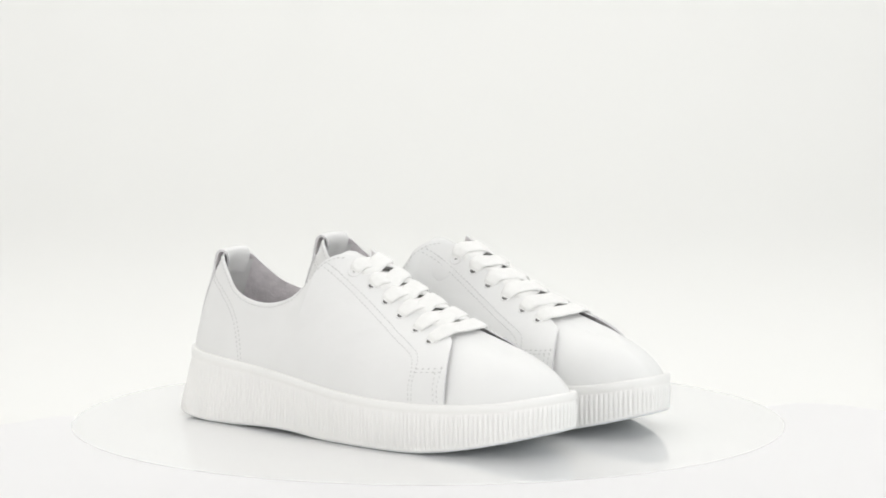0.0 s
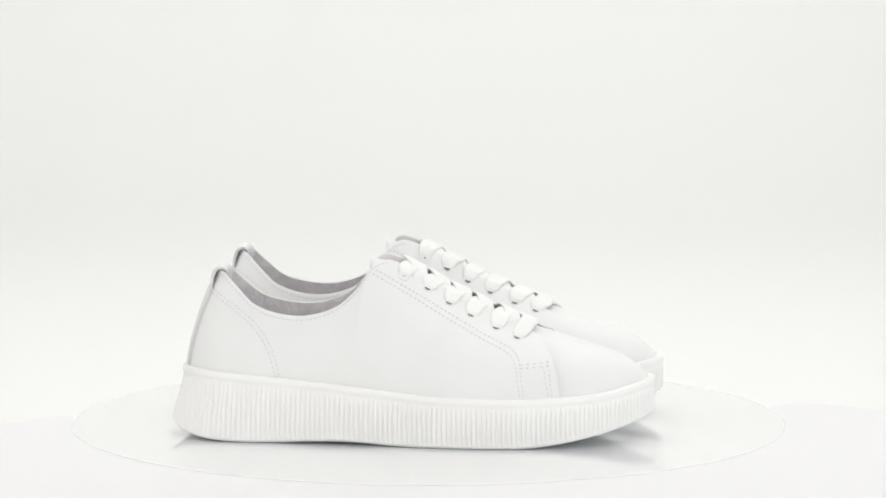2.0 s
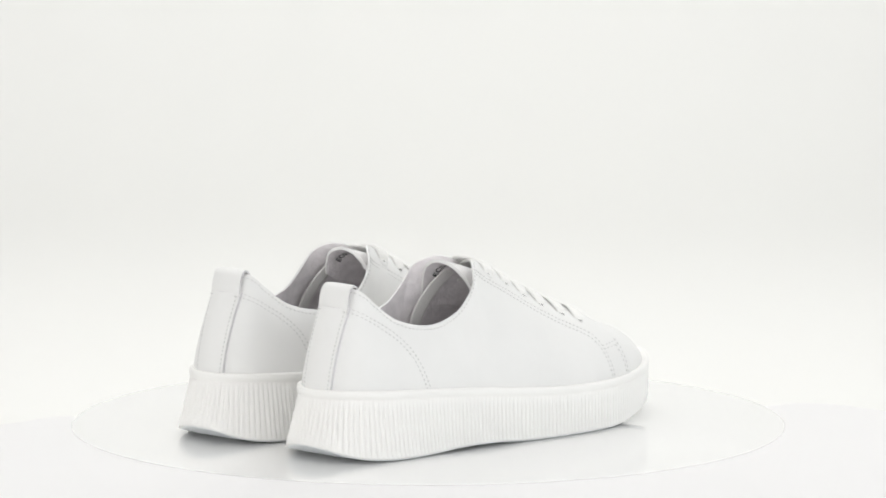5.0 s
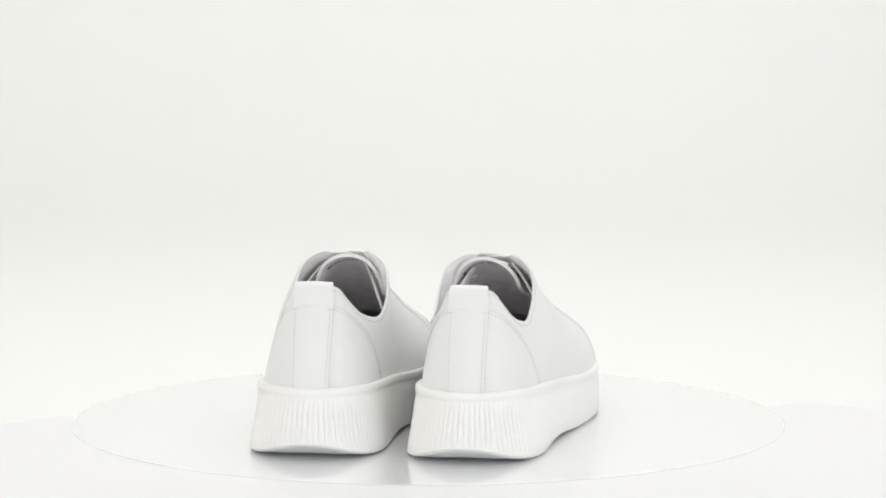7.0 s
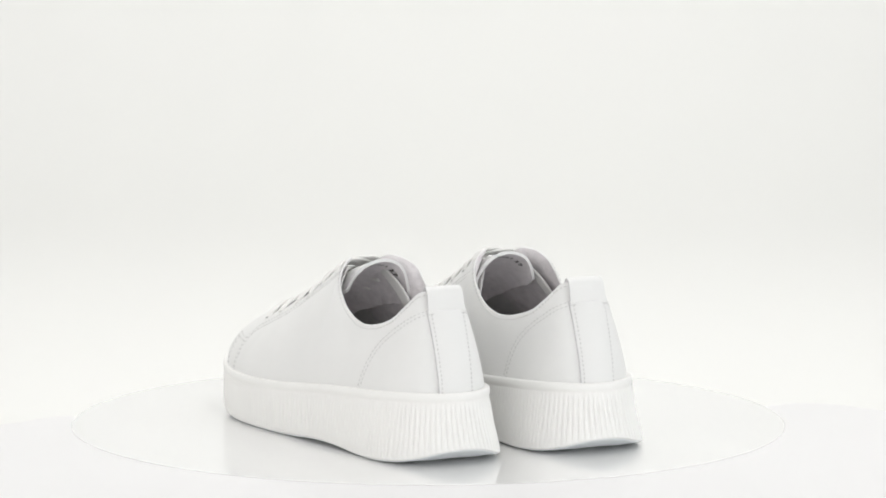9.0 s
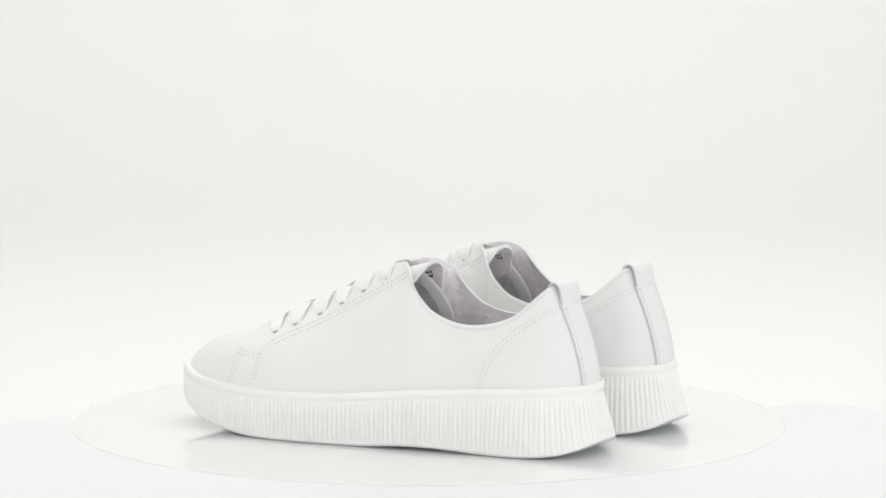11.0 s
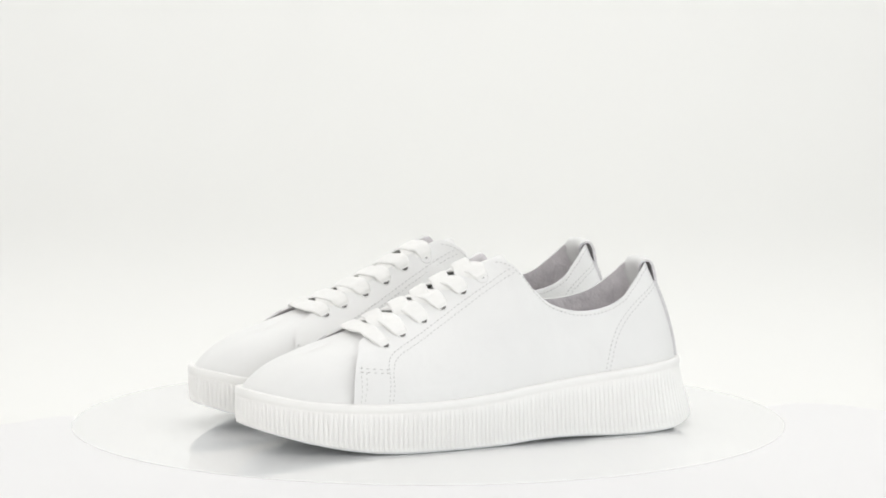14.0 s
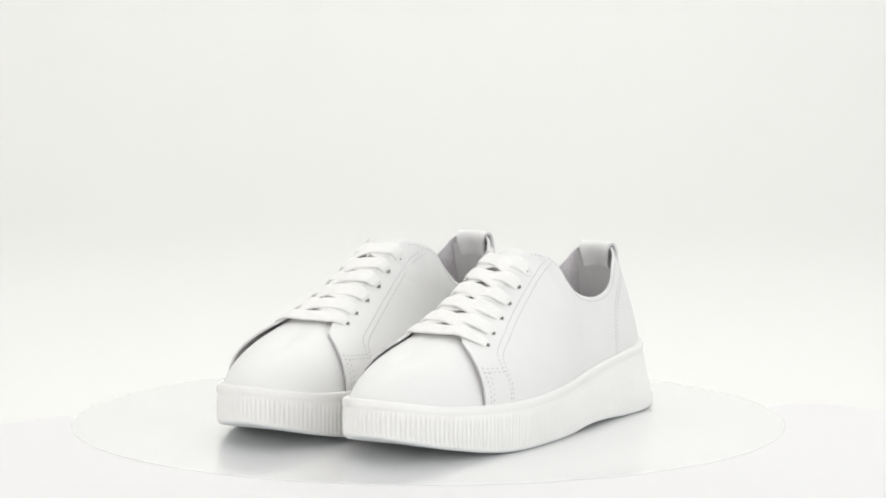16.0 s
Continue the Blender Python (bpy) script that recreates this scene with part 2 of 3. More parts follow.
def build_shoe(side, name, label):
    """side 1: the left shoe, whose outer side is +y; -1: the right one."""
    root = tagged(new(name), label, "shoe", "pair of white sneakers")
    flip = side < 0

    def put(pname, V, F, mat, parent=None, plabel="", smooth=True, kind=""):
        V = np.array(V, float) * MM
        V[:, 0] *= 1.012
        V[:, 1] *= side
        F = [f[::-1] for f in F] if flip else F
        return part(pname, mesh_from(pname, V, F, mat, smooth), parent or root, plabel, kind)

    # ---- sole with its ribbed wall
    ribs = 220
    nu = ribs * 8
    P, nrm, length = outline(nu)
    x = P[:, 0]
    zr = rim_z(x)
    fl = curve_at(x, FLARE)
    rib = np.tile([0, 0.5, 0.9, 1, 1, 1, 0.9, 0.5], ribs)
    rows = []

    def row(off, z):
        rows.append(np.stack([P[:, 0] + nrm[:, 0] * off, P[:, 1] + nrm[:, 1] * off, z * np.ones(nu)], 1))

    ends = P + nrm * fl[:, None]
    zb = curve_at(ends[:, 0], BOTTOM_Z)
    row(-9, zr - 4)
    row(-4.2, zr - 1.2)
    row(-2.6, zr - 0.25)
    row(-1.0, zr - 0.05)
    row(-0.25, zr - 0.45)
    row(0.0, zr - 1.3)
    row(0.1, zr - 4.3)
    row(-0.45, zr - 4.9)
    zt, zl = zr - 5.4, zb + 1.9
    for f in np.linspace(0, 1, 9):
        z = zt + (zl - zt) * f
        amp = 1.0 * min(1, f * 6, (1 - f) * 7 + 0.12)
        row(fl * f ** 1.3 - 0.35 + amp * (rib - 0.5), z)
    row(fl - 0.2, zb + 1.2)
    row(fl - 0.6, zb + 0.9)
    row(fl - 1.4, zb + 0.8)
    spine = np.stack([np.clip(P[:, 0], 25, 225), np.zeros(nu)], 1)
    for k in (0.4, 0.98):
        Q = P * (1 - k) + spine * k
        rows.append(np.stack([Q[:, 0], Q[:, 1], curve_at(np.clip(Q[:, 0], -9, 255), BOTTOM_Z) + 1.6], 1))
    V = np.stack(rows, 1)
    sole = put("sole", V.reshape(-1, 3), grid_faces(nu, V.shape[1], close_u=True), RUBBER, None, "thick white rubber sole with ribbed sides")

    # ---- outsole plate under it
    P2, n2, _ = outline(240)
    fl2 = curve_at(P2[:, 0], FLARE)
    rows2 = []
    for off, dz in ((-1.9, 1.1), (-1.5, 0.9), (-1.7, 0.25), (-2.6, 0.0), (-10, 0.0)):
        Q = P2 + n2 * (fl2 + off)[:, None]
        rows2.append(np.stack([Q[:, 0], Q[:, 1], curve_at((P2 + n2 * fl2[:, None])[:, 0] if off > -5 else Q[:, 0], BOTTOM_Z) + dz], 1))
    Q = np.stack([np.clip(P2[:, 0], 25, 225), np.zeros(240)], 1) * 0.98 + P2 * 0.02
    rows2.append(np.stack([Q[:, 0], Q[:, 1], curve_at(Q[:, 0], BOTTOM_Z) + 0.4], 1))
    V = np.stack(rows2, 1)
    put("outsole", V.reshape(-1, 3), grid_faces(240, 6, close_u=True), OUTSOLE, None, "pale blue-white rubber tread plate")

    # ---- vamp and toe
    Pn, _, _ = outline(900, 3.2)
    front = Pn[Pn[:, 0] > 158]
    k = np.argmax(np.linalg.norm(np.diff(np.vstack([front, front[:1]]), axis=0), axis=1))
    front = np.roll(front, -(k + 1), axis=0)
    B, _ = resample(front, 150)
    bx = B[:, 0]
    sx = bx - 0.70 * 9 * np.log1p(np.exp((bx - 192) / 9))
    sy = np.full(len(B), -1.5)
    tuck = np.clip((203 - bx) / 14, 0, 1)
    B = B - np.stack([np.zeros(len(B)), np.sign(B[:, 1]) * 1.0 * tuck], 1)
    sz = curve_at(sx, RIDGE_Z) - 0.2
    n = np.interp(bx, [158, 180, 200, 225, 245, 252], [1.45, 1.57, 1.71, 1.66, 1.53, 1.48])
    n = np.convolve(np.pad(n, 14, mode="edge"), np.hanning(31)[1:-1] / np.hanning(31).sum(), "valid")
    p = (1 - np.cos(np.linspace(0, 1, 34) * np.pi / 2)) ** 1.15
    V = np.empty((150, 34, 3))
    zb0 = rim_z(bx) - 2.5
    # distance from the spine, rounded off at the spine itself
    q = (np.sqrt((1 - p) ** 2 + 0.2 ** 2) - 0.2) / (np.sqrt(1 + 0.2 ** 2) - 0.2)
    V[:, :, 0] = bx[:, None] + (sx - bx)[:, None] * p
    V[:, :, 1] = B[:, 1][:, None] + (sy - B[:, 1])[:, None] * p
    V[:, :, 2] = zb0[:, None] + (sz - zb0)[:, None] * (1 - q[None] ** n[:, None]) ** (1 / n[:, None])
    # the surface leaves the spine level with the spine's own slope
    slope = (curve_at(sx + 0.5, RIDGE_Z) - curve_at(sx - 0.5, RIDGE_Z)) * (bx - sx)
    V[:, :, 2] += slope[:, None] * ((1 - p) * p ** 5)[None]
    put("vamp", V.reshape(-1, 3), grid_faces(150, 34, flip=True), LEATHER, None, "smooth white leather toe")

    # ---- quarter: outer leather with a cut edge, lining inside
    G = quarter_grid(230, 30)
    N = grid_normals(G)
    if N[115, 15, 0] > 0:
        N = -N
    thick = 1.1
    I = G - N * thick
    rim = np.concatenate([G[:, -1:] * 0.75 + I[:, -1:] * 0.25 + np.array([0, 0, 0.25]), G[:, -1:] * 0.25 + I[:, -1:] * 0.75 + np.array([0, 0, 0.25])], 1)
    put("quarter", np.concatenate([G, rim[:, :1]], 1).reshape(-1, 3), grid_faces(230, 31), LEATHER, None, "smooth white leather side panel")
    edge = np.concatenate([rim[:, :1], rim[:, 1:], I[:, -1:]], 1)
    put("collar_edge", edge.reshape(-1, 3), grid_faces(230, 3), LEATHER, None, "folded white leather collar edge")
    for u, pn in ((0, "facing_edge"), (-1, "facing_edge")):
        E2 = np.stack([G[u], I[u]], 1)
        put(pn, E2.reshape(-1, 3), grid_faces(30, 2, flip=(u == 0)), EDGE, None, "cut leather edge")
    L = I[:, 4:]
    put("lining", L.reshape(-1, 3), grid_faces(230, 26, flip=True), LINING, None, "grey suede lining")

    # ---- footbed
    Pf, _, _ = outline(160, 8)
    rows3 = [np.stack([Pf[:, 0], Pf[:, 1], rim_z(Pf[:, 0]) + 1.0], 1)]
    Q = np.stack([np.clip(Pf[:, 0], 30, 220), np.zeros(160)], 1)
    rows3.append(np.stack([Q[:, 0], Q[:, 1], rim_z(Q[:, 0]) - 1.0], 1))
    V = np.stack(rows3, 1)
    put("footbed", V.reshape(-1, 3), grid_faces(160, 2, close_u=True, flip=True), FOOTBED, None, "grey fabric footbed")

    # ---- tongue
    def tongue(xs, w):
        """Points over the tongue: xs along it, w across from -1 to 1."""
        half = np.interp(xs, [98, 112, 150, 194], [19.5, 20.5, 19.5, 17])
        drop = np.interp(xs, [98, 103, 112, 130, 160, 194], [14, 16, 18, 14.5, 9, 8])
        zc = np.interp(xs, [98, 103, 110, 118, 126, 134, 144, 157, 170, 182, 194], [98.8, 97.1, 95.2, 92.8, 89.8, 86.4, 81.2, 74.8, 68.6, 62.4, 54.5])
        return np.stack([xs + 3.0 * w**2 * np.clip((125 - xs) / 30, 0, 1), w * half - np.interp(xs, [98, 115, 155], [4.2, 3.8, 0.6]), zc - drop * (1 + 0.35 * np.maximum(-w, 0)) * (1 - np.sqrt(1 - 0.95 * np.minimum(w**2, 1))) / 0.776], -1)

    xs, w = np.meshgrid(np.linspace(100, 194, 50), np.linspace(-1, 1, 31), indexing="ij")
    # rounded top corners
    xs = xs + 14 * np.clip(np.abs(w) - 0.5, 0, 1) ** 2 * np.clip((150 - xs) / 47, 0, 1)
    G2 = tongue(xs, w)
    N2 = grid_normals(G2)
    if N2[25, 15, 2] < 0:
        N2 = -N2
    V = np.stack([G2, G2 - N2 * 1.8], 0)
    out = V[0].reshape(-1, 3)
    inn = V[1].reshape(-1, 3)
    tg = put("tongue", out, grid_faces(50, 31), LEATHER, None, "white leather tongue")
    put("tongue_lining", inn, grid_faces(50, 31, flip=True), LINING, tg, "grey suede tongue lining")
    ring = [(0, j) for j in range(31)] + [(i, 30) for i in range(1, 50)]
    ring = [(i, 0) for i in range(49, 0, -1)] + ring
    E3 = np.stack([np.array([V[0][q] for q in ring]), np.array([V[1][q] for q in ring])], 1)
    put("tongue_edge", E3.reshape(-1, 3), grid_faces(len(ring), 2), LEATHER, tg, "white binding")

    # ---- printed size mark on the lining of the tongue
    cu = bpy.data.curves.new("size_mark", "FONT")
    cu.body, cu.size, cu.align_x, cu.space_character = "EC077-011 37", 1.0, "CENTER", 1.12
    cu.offset = 0.028
    tmp = bpy.data.objects.new("size_mark", cu)
    scene.collection.objects.link(tmp)
    bpy.context.view_layer.update()
    me = bpy.data.meshes.new_from_object(tmp.evaluated_get(bpy.context.evaluated_depsgraph_get()))
    bpy.data.objects.remove(tmp)
    co = np.array([v.co[:] for v in me.vertices])
    fs = [tuple(pp.vertices) for pp in me.polygons]
    wid = co[:, 0].max() - co[:, 0].min()
    # letters run across the tongue as read from the heel; their tops point to the tongue's top
    across = -side * co[:, 0] / wid * 1.45
    along = 110.5 - 5.4 * co[:, 1]
    along = along + 14 * np.clip(np.abs(across) - 0.5, 0, 1) ** 2 * 0.9
    S0 = tongue(along, across)
    S1, S2 = tongue(along + 0.2, across), tongue(along, across + 0.02)
    nn = np.cross(S1 - S0, S2 - S0)
    nn /= np.linalg.norm(nn, axis=1, keepdims=True)
    nn[nn[:, 2] < 0] *= -1
    put("size_mark", S0 - nn * 1.95, fs, INK, tg, "black printed size mark 37", smooth=False)

    # ---- heel strip and pull tab
    zz = np.linspace(36.5, 81.5, 24)
    wv = np.linspace(-1, 1, 15)
    half = np.interp(zz, [36, 80], [10.2, 11.0])
    S = np.empty((24, 15, 3))
    for a in range(24):
        for b in range(15):
            yy = wv[b] * half[a]
            q, _ = on_quarter(1 if yy >= 0 else -1, yy, zz[a], (1, 2))
            S[a, b] = (q[0] - 1.7, yy, zz[a])
    ker = np.ones(3) / 3
    for b in range(15):
        S[1:-1, b, 0] = np.convolve(S[:, b, 0], ker, "valid")
    Sin = S + np.array([2.8, 0, 0])
    ringi = [(a, 0) for a in range(24)] + [(23, b) for b in range(1, 15)] + [(a, 14) for a in range(22, -1, -1)]
    edge = np.stack([np.array([S[q] for q in ringi]), np.array([Sin[q] for q in ringi])], 1)
    strip = put("heel_strip", S.reshape(-1, 3), grid_faces(24, 15, flip=True), LEATHER, None, "white leather strip down the heel")
    put("strip_edge", edge.reshape(-1, 3), grid_faces(len(ringi), 2), EDGE, strip, "cut leather edge")
    for sg in (-1, 1):
        col = 7 + sg * 6
        pts = S[:, col] + np.array([-0.05, 0, 0])
        Vd, Fd = dashes(pts, np.tile([-1.0, 0, 0], (24, 1)), 2.2, 1.4)
        put("stitching", Vd, Fd, THREAD, strip, kind="stuff")
    # white patch inside the heel, under the loop
    zp = np.linspace(44, 86, 16)
    Hp = np.empty((16, 11, 3))
    for a in range(16):
        for b, wb in enumerate(np.linspace(-1, 1, 11)):
            yy = wb * (12.5 + 3.0 * (86 - zp[a]) / 42)
            q, _ = on_quarter(1, yy, zp[a], (1, 2))
            Hp[a, b] = (q[0] + 3.4, yy, zp[a])
    put("heel_patch", Hp.reshape(-1, 3), grid_faces(16, 11), LEATHER, None, "white leather patch inside the heel")
    # loop over the collar
    lp = spline([(10.6, 78.5), (11.5, 84), (12.7, 89), (14.4, 92.4), (17.4, 93.9), (20.2, 92.9), (21.2, 90.3), (20.4, 87), (18.6, 83.5), (16.6, 79.5)], 36)
    yw = np.linspace(-1, 1, 13)
    hw = 10.9
    V = np.empty((36, 13, 3))
    for b in range(13):
        curve = yw[b] ** 2
        fade = np.interp(np.arange(36), [0, 16, 35], [1, 0.5, 1.9])
        V[:, b, 0] = lp[:, 0] + curve * 1.8 * fade
        V[:, b, 1] = yw[b] * hw * np.interp(np.arange(36), [0, 12, 20, 35], [1, 0.96, 0.86, 0.7])
        V[:, b, 2] = lp[:, 1] - curve * 0.5
    Nt = grid_normals(V)
    if Nt[2, 6, 0] > 0:
        Nt = -Nt
    Vi = V - Nt * 1.3
    tab = put("pull_tab", V.reshape(-1, 3), grid_faces(36, 13, flip=True), LEATHER, None, "looped white leather pull tab")
    put("tab_inside", Vi.reshape(-1, 3), grid_faces(36, 13), LINING, tab, "grey underside of the loop")
    for b in (0, 12):
        E4 = np.stack([V[:, b], Vi[:, b]], 1)
        put("tab_edge", E4.reshape(-1, 3), grid_faces(36, 2, flip=(b == 12)), EDGE, tab, "cut grey leather edge")
    pts = V[1] + np.array([-0.1, 0, 0.4])
    Vd, Fd = dashes(pts, np.tile([-1.0, 0, 0], (13, 1)), 2.2, 1.4)
    put("stitching", Vd, Fd, THREAD, tab, kind="stuff")

    # ---- stitched seams on the quarter
    quarter = [c for c in root.children if c.name.startswith("quarter")][0]
    pts, nr = [], []
    for u in range(115, 586, 3):
        s = np.concatenate([[0], np.cumsum(np.linalg.norm(np.diff(QG[u], axis=0), axis=1))])
        j = np.searchsorted(s, s[-1] - 2.4)
        pts.append(QG[u, j])
        nr.append(QN[u, j])
    Vd, Fd = dashes(np.array(pts), np.array(nr))
    put("stitching", Vd, Fd, THREAD, quarter, kind="stuff")
    seams = [[(103.5, 91.5), (115, 85), (128, 77.8), (143, 69), (158.7, 60.4), (170, 55), (178, 50.8), (181.3, 46), (182.8, 39), (184.8, 27)],
             [(105, 93.5), (116, 87), (129.5, 79.8), (144.5, 71), (160, 62.5), (171, 57.2), (180, 52.8), (183.6, 47.5), (185, 40), (187, 27)],
             [(185, 45.5), (192, 46), (198.8, 46.6)], [(185, 43.6), (192, 44.2), (199, 44.8)],
             [(198.8, 47), (200.3, 40), (202, 27)], [(196.8, 44), (198.2, 38), (199.8, 27)],
             [(12.4, 82.5), (22, 76.8), (32.3, 69.8), (40, 63.2), (44.5, 58), (49, 49.5), (52, 41), (53.5, 35)],
             [(13, 79.8), (22, 74.3), (31.3, 67.6), (38.3, 61.6), (42.5, 56.5), (46.8, 48.5), (49.8, 40.5), (51.2, 36)]]
    for sg in (1, -1):
        for path in seams:
            if sg < 0 and len(path) < 4:
                path = [(a + 3.5 if a > 190 else a, b) for a, b in path]
            Pp, Np = stitch_path(sg, path, 80 if len(path) > 5 else 20)
            Vd, Fd = dashes(Pp, Np)
            put("stitching", Vd, Fd, THREAD, quarter, kind="stuff")

    # ---- eyelets
    eyes = {}
    for sg, ys in ((1, EYE_OUT[side]), (-1, EYE_IN)):
        for k, (ex, ey) in enumerate(zip(EYE_X, ys)):
            q, nq = on_quarter(sg, ex + (2 if sg < 0 < side else 0), sg * ey, (0, 1))
            eyes[sg, k] = (q, nq)
            t = np.cross(nq, [0, 1.0, 0])
            t /= np.linalg.norm(t)
            b = np.cross(nq, t)
            r0 = 1.75 if k else 0.8
            # no hole is cut: a dark disc on the leather paints its shade
            rings = [(0.02, 0.12), (r0 * 0.8, 0.12), (r0, 0.18)]
            ang = np.linspace(0, 2 * np.pi, 16, endpoint=False)
            V = np.array([[q + nq * h + r * (np.cos(a) * t + np.sin(a) * b) for r, h in rings] for a in ang])
            put("eyelet_shade_disc", V.reshape(-1, 3), grid_faces(16, 3, close_u=True, flip=True), HOLE_SHADE, quarter, "dark disc painted as the shade in a punched hole")
            big = 3.6 if k == 0 else 1.0
            rings = [(r0 * big, 0.05), (r0 * big + 0.15, 0.35), (r0 * big + 0.55, 0.4), (r0 * big + 0.9, 0.02)]
            V = np.array([[q + nq * h + r * (np.cos(a) * t + np.sin(a) * b) for r, h in rings] for a in ang])
            put("eyelet", V.reshape(-1, 3), grid_faces(16, 4, close_u=True, flip=True), LEATHER, quarter, "white eyelet rim")

    # ---- laces
    rng = random.Random(7 if side > 0 else 8)
    edge_y = [(100, 14.5), (116, 10.5), (130, 10.6), (150, 11), (170, 12.4), (184, 15), (197, 19)]

    def throat(px, py):
        """Height of the facings, and of the line from one to the other over the tongue."""
        e = float(curve_at(np.array([px]), edge_y)[0])
        if abs(py) >= e:
            return on_quarter(1 if py > 0 else -1, px, py, (0, 1))[0][2]
        za, zb = on_quarter(1, px, e, (0, 1))[0][2], on_quarter(-1, px, -e, (0, 1))[0][2]
        return zb + (za - zb) * (py + e) / (2 * e) + 0.8 * (1 - (py / e) ** 2)

    up = np.array([0.43, 0, 0.9])
    ss = np.linspace(0, 1, 44)
    ker = np.hanning(9)[1:-1] / np.hanning(9).sum()
    for k in range(6):
        for sg in ((1, -1) if k < 5 else (1,)):
            (a, na), (o, no) = eyes[sg, k], eyes[-sg, k]
            over = 1.3 if sg < 0 else 0.0
            if k == 5:
                ends, x1 = o[1], o[0]
                sag = np.interp(ss, [0, 0.2, 0.5, 0.8, 1], [0, 3.6, 5.0, 3.6, 0])
                high = np.interp(ss, [0, 0.04, 0.1, 0.3, 0.7, 0.9, 0.96, 1], [-0.9, 0.7, 1.1, 1.3, 1.3, 1.1, 0.7, -0.9])
                width = np.interp(ss, [0, 0.06, 0.2, 0.8, 0.94, 1], [6.0, 8.4, 10.0, 10.0, 8.4, 6.0])
                n1 = no
            else:
                x1 = o[0] + 10.0
                e = float(curve_at(np.array([x1]), edge_y)[0])
                ends = -sg * (e + 5.0)
                sag = rng.uniform(-0.6, 0.8) * np.sin(np.pi * ss)
                u = (e + sg * a[1]) / (sg * a[1] + e + 5.0)
                high = np.interp(ss, [0, 0.04, 0.12, 0.3, 0.52, u - 0.1, u, u + 0.07, 1], [-0.9, 0.7, 1.1, 1.1 + over * 0.4, 1.2 + over, 0.4 + over * 0.5, -0.6, -2.2, -2.8])
                width = np.interp(ss, [0, 0.06, 0.2, 0.5, 0.85, 1], [6.0, 8.6, 10.4, 10.6, 9.8, 8.0])
                n1 = on_quarter(-sg, x1, ends, (0, 1))[1]
            px, py = a[0] + (x1 - a[0]) * ss + sag, a[1] + (ends - a[1]) * ss
            pz = np.array([throat(q, r) for q, r in zip(px, py)])
            pz[3:-3] = np.convolve(pz, ker, "valid")
            high[3:-3] = np.convolve(high, ker, "valid")
            nrm2 = na[None] * (1 - ss)[:, None] + n1[None] * ss[:, None] + up[None] * (1.6 * np.sin(np.pi * ss))[:, None]
            nrm2 /= np.linalg.norm(nrm2, axis=1, keepdims=True)
            path = np.stack([px, py, pz], 1) + nrm2 * high[:, None]
            width = width * (1 + 0.04 * np.sin(5 * ss + rng.uniform(0, 6)))
            V, F = ribbon(path, nrm2 + rng.uniform(-0.12, 0.12) * np.sin(np.pi * ss)[:, None] * np.array([1.0, 0, 0]), width, 1.5)
            put("lace", V, F, LACE, None, "flat white cotton lace" if k == 0 and sg > 0 else "")
    # loose ends tucked down inside, from the top eyelets
    for sg in (1, -1):
        pts = [on_quarter(sg, a, b, (0, 2)) for a, b in ((119, 93), (115, 89), (110, 82.5), (106, 74), (103.5, 66), (102.5, 57))]
        path = spline([q - nq * d for (q, nq), d in zip(pts, (2.4, 3.6, 5.0, 5.6, 5.2, 4.6))], 30)
        nrm2 = spline([nq for q, nq in pts], 30)
        V, F = ribbon(path, nrm2, np.interp(np.arange(30), [0, 5, 26, 29], [5, 8, 8, 5.5]), 1.2)
        put("lace_end", V, F, LACE, None, "loose lace end tucked inside")
    return root


# ---------------------------------------------------------------- studio
def sweep():
    """Seamless backdrop: floor, curve and wall in one sheet with thickness."""
    prof = [(-3.6, -0.25), (1.27, -0.25)]
    for a in np.linspace(0, math.pi / 2, 24):
        prof.append((1.27 + 0.18 * math.sin(a), -0.25 + 0.18 * (1 - math.cos(a))))
    prof.append((1.45, 2.4))
    prof = np.array(prof)
    V, F = [], []
    for xx in (-2.4, 2.4):
        V += [(xx, a, b) for a, b in prof]
    n = len(prof)
    F = [(i, i + n, i + n + 1, i + 1) for i in range(n - 1)]
    ob = new("backdrop", mesh_from("backdrop", V, F, PAPER))
    so = ob.modifiers.new("thick", "SOLIDIFY")
    so.thickness, so.offset = 0.01, -1
    return tagged(ob, "seamless white backdrop curving up from the floor", "backdrop", kind="structure")


sweep()


def box(name, x0, x1, y0, y1, z0, z1, mat, bevel=0.0):
    bm = bmesh.new()
    bmesh.ops.create_cube(bm, size=1)
    for v in bm.verts:
        v.co = ((x0 + x1) / 2 + v.co.x * (x1 - x0), (y0 + y1) / 2 + v.co.y * (y1 - y0), (z0 + z1) / 2 + v.co.z * (z1 - z0))
    if bevel:
        bmesh.ops.bevel(bm, geom=bm.edges[:], offset=bevel, segments=3, affect="EDGES")
    me = bpy.data.meshes.new(name)
    bm.to_mesh(me)
    bm.free()
    me.materials.append(mat)
    return new(name, me)


for nm, b in (("wall_west", (-2.6, -2.45, -3.9, 1.7, -0.5, 2.6)), ("wall_east", (2.45, 2.6, -3.9, 1.7, -0.5, 2.6)),
              ("wall_south", (-2.45, 2.45, -3.9, -3.75, -0.5, 2.6)), ("wall_north", (-2.45, 2.45, 1.55, 1.7, -0.5, 2.6)),
              ("ceiling", (-2.6, 2.6, -3.9, 1.7, 2.6, 2.7)), ("floor", (-2.6, 2.6, -3.9, 1.7, -0.6, -0.5))):
    tagged(box(nm, *b, WALL), "plain white painted studio surface", nm.split("_")[0], kind="structure")


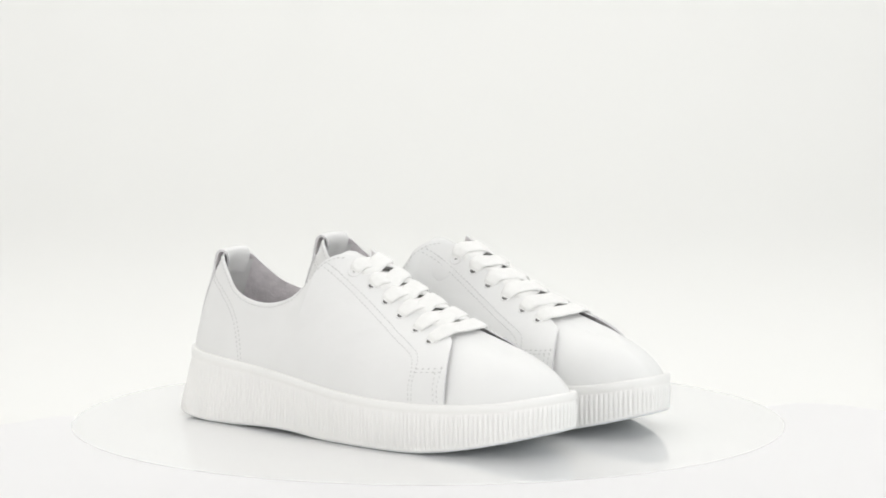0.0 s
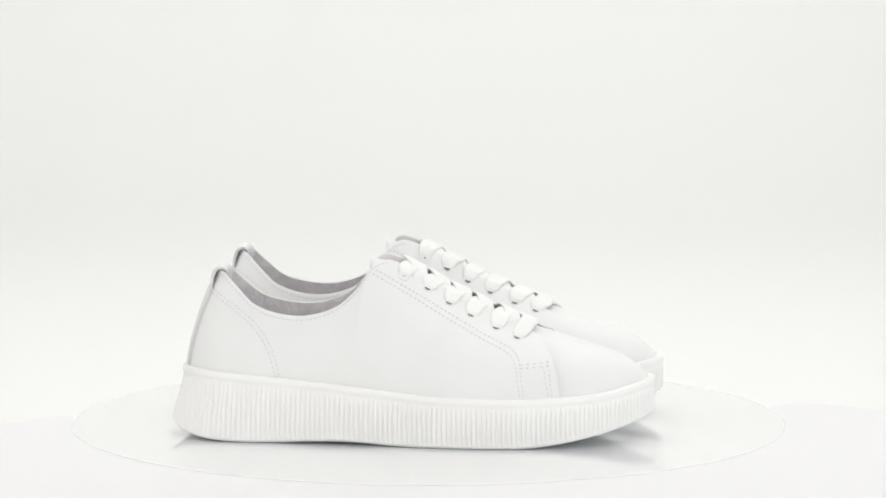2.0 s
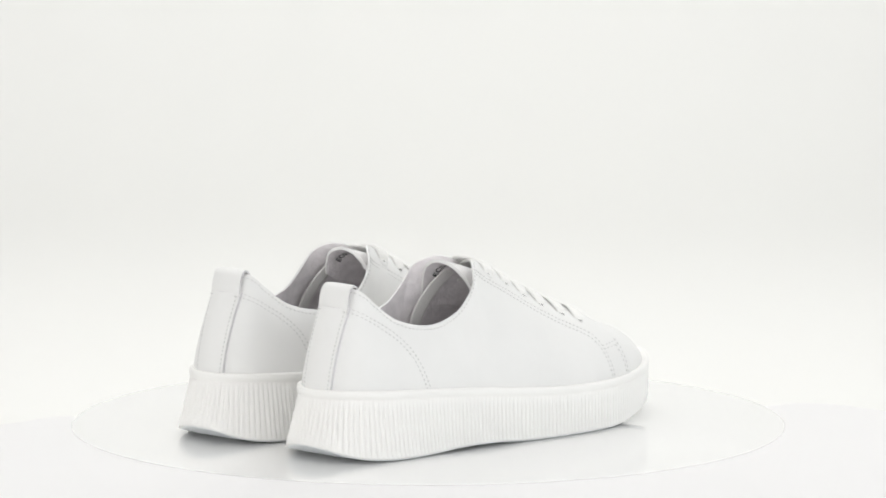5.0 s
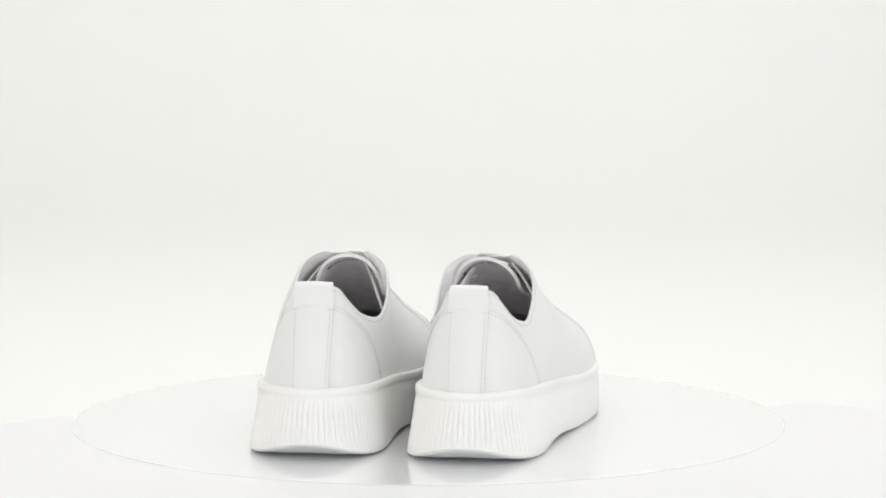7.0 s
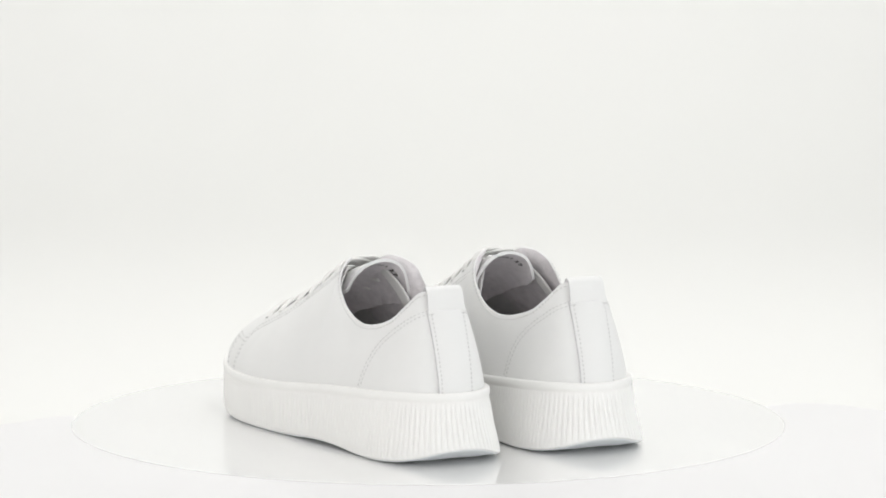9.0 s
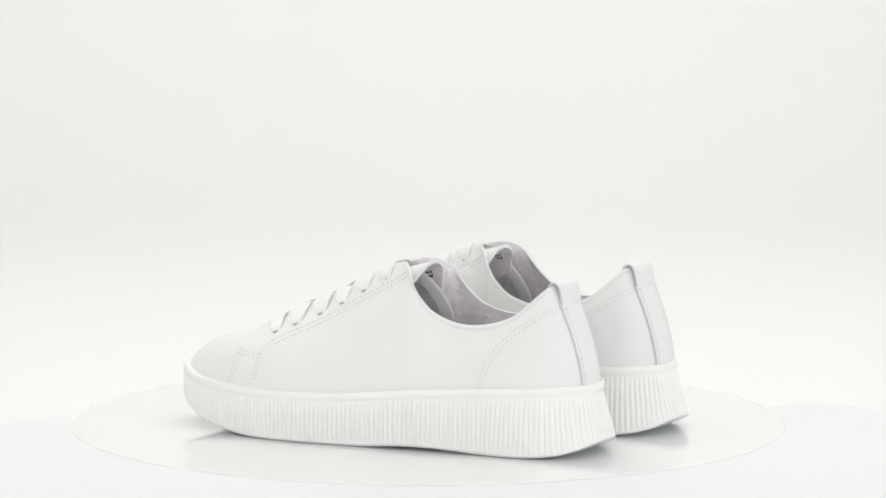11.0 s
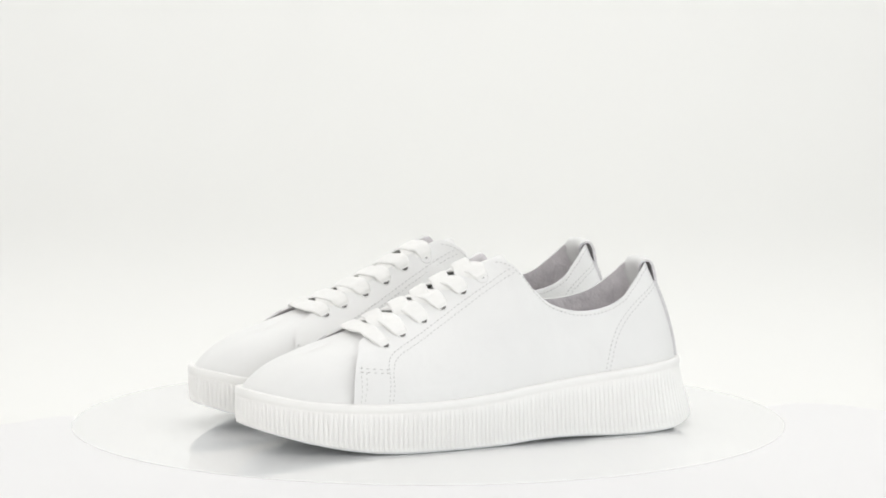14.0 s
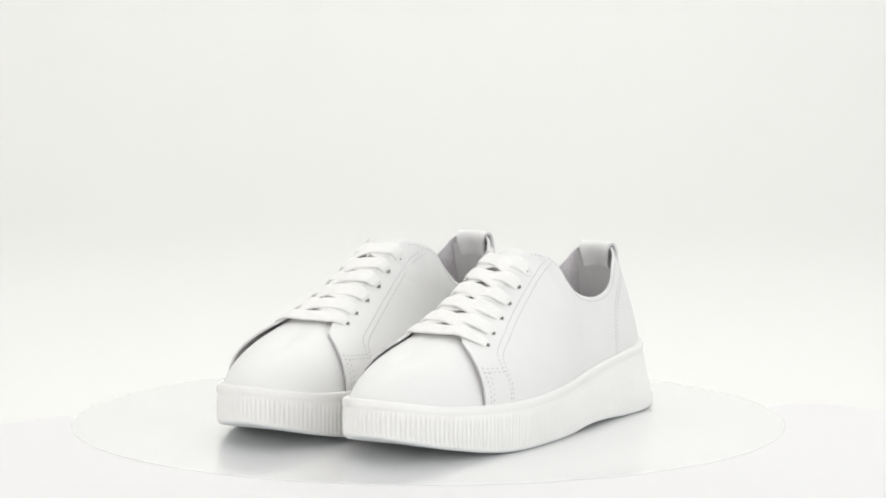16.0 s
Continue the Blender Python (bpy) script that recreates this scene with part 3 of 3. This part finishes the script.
def table_sheet():
    """White sheet round the platter; its far edge is bowed and runs behind the platter's middle."""
    far = spline([(-0.62, -0.15), (-0.42, -0.067), (-0.30, -0.029), (-0.238, -0.004), (-0.218, 0.015), (-0.203, 0.023), (-0.19, 0.014), (-0.15, 0.02), (0.0, 0.06), (0.15, 0.05),
                  (0.196, 0.060), (0.212, 0.068), (0.235, 0.063), (0.262, 0.040), (0.34, -0.01), (0.62, -0.14)], 160)
    V = []
    for a in far:
        V += [(a[0], a[1] + 0.001, -0.25), (a[0], a[1] + 0.001, -0.003), (a[0], a[1], -0.0009), (a[0], a[1] - 0.001, -0.00014), (a[0], -1.35, -0.00014), (a[0], -1.352, -0.003), (a[0], -1.352, -0.25)]
    me = mesh_from("table_sheet", V, grid_faces(160, 7, flip=True), SHEET, smooth=False)
    ob = new("table_sheet", me)
    return tagged(ob, "plain white table sheet lying round the platter", "table", kind="structure")


table_sheet()


def turntable():
    root = tagged(new("turntable"), "round glossy white acrylic turntable carrying two shoes", "turntable")
    R = 0.2
    prof = [(0.0005, 0.0), (0.1, 0.0), (R - 0.003, 0.0), (R - 0.0004, 0.0), (R, -0.00002), (R, -0.0001), (R - 0.002, -0.00011), (0.0005, -0.00011)]
    n = 192
    V = np.array([[(r * math.cos(a), r * math.sin(a), z) for r, z in prof] for a in np.linspace(0, 2 * math.pi, n, endpoint=False)])
    part("platter", mesh_from("platter", V.reshape(-1, 3), grid_faces(n, len(prof), close_u=True), PLATTER), root)
    prof = [(0.0005, -0.000112), (0.03, -0.000112), (0.03, -0.00013), (0.0005, -0.00013)]
    V = np.array([[(r * math.cos(a), r * math.sin(a), z) for r, z in prof] for a in np.linspace(0, 2 * math.pi, 48, endpoint=False)])
    part("hub", mesh_from("hub", V.reshape(-1, 3), grid_faces(48, len(prof), close_u=True), SHEET), root, "white hub under the platter")
    return root


table = turntable()
left_shoe = build_shoe(1, "sneaker", "white leather low-top sneaker with ribbed platform sole on a turntable")
right_shoe = build_shoe(-1, "sneaker", "white leather low-top sneaker with ribbed platform sole on a turntable")

# ---------------------------------------------------------------- motion of the turntable and what stands on it
RATE = 17.293


def turned(t):
    """How far the platter has turned, in degrees: a steady rate with a slight unevenness of the drive."""
    return RATE * t + float(np.interp(t, [0, 2.5, 5.5, 7.5, 9.0, 10.0, 12.5, 14.5, 16], [0.5, 0.4, 0.0, 0.1, 0.25, 0.2, 0.25, 0.5, 0.6]))


def motions():
    rows = [k * 0.5 for k in range(33)]
    walk(table, [(t, pose(0, 0, 0, 0, 0, turned(t))) for t in rows])
    for shoe, ox, oy, heading in ((left_shoe, -0.0691, 0.1166, -39.94), (right_shoe, -0.1248, 0.0528, -39.87)):
        walk(shoe, [(t, pose(0, 0, 0, 0, 0, turned(t)) @ pose(ox, oy, 0.0002, 0, 0, heading)) for t in rows])


motions()
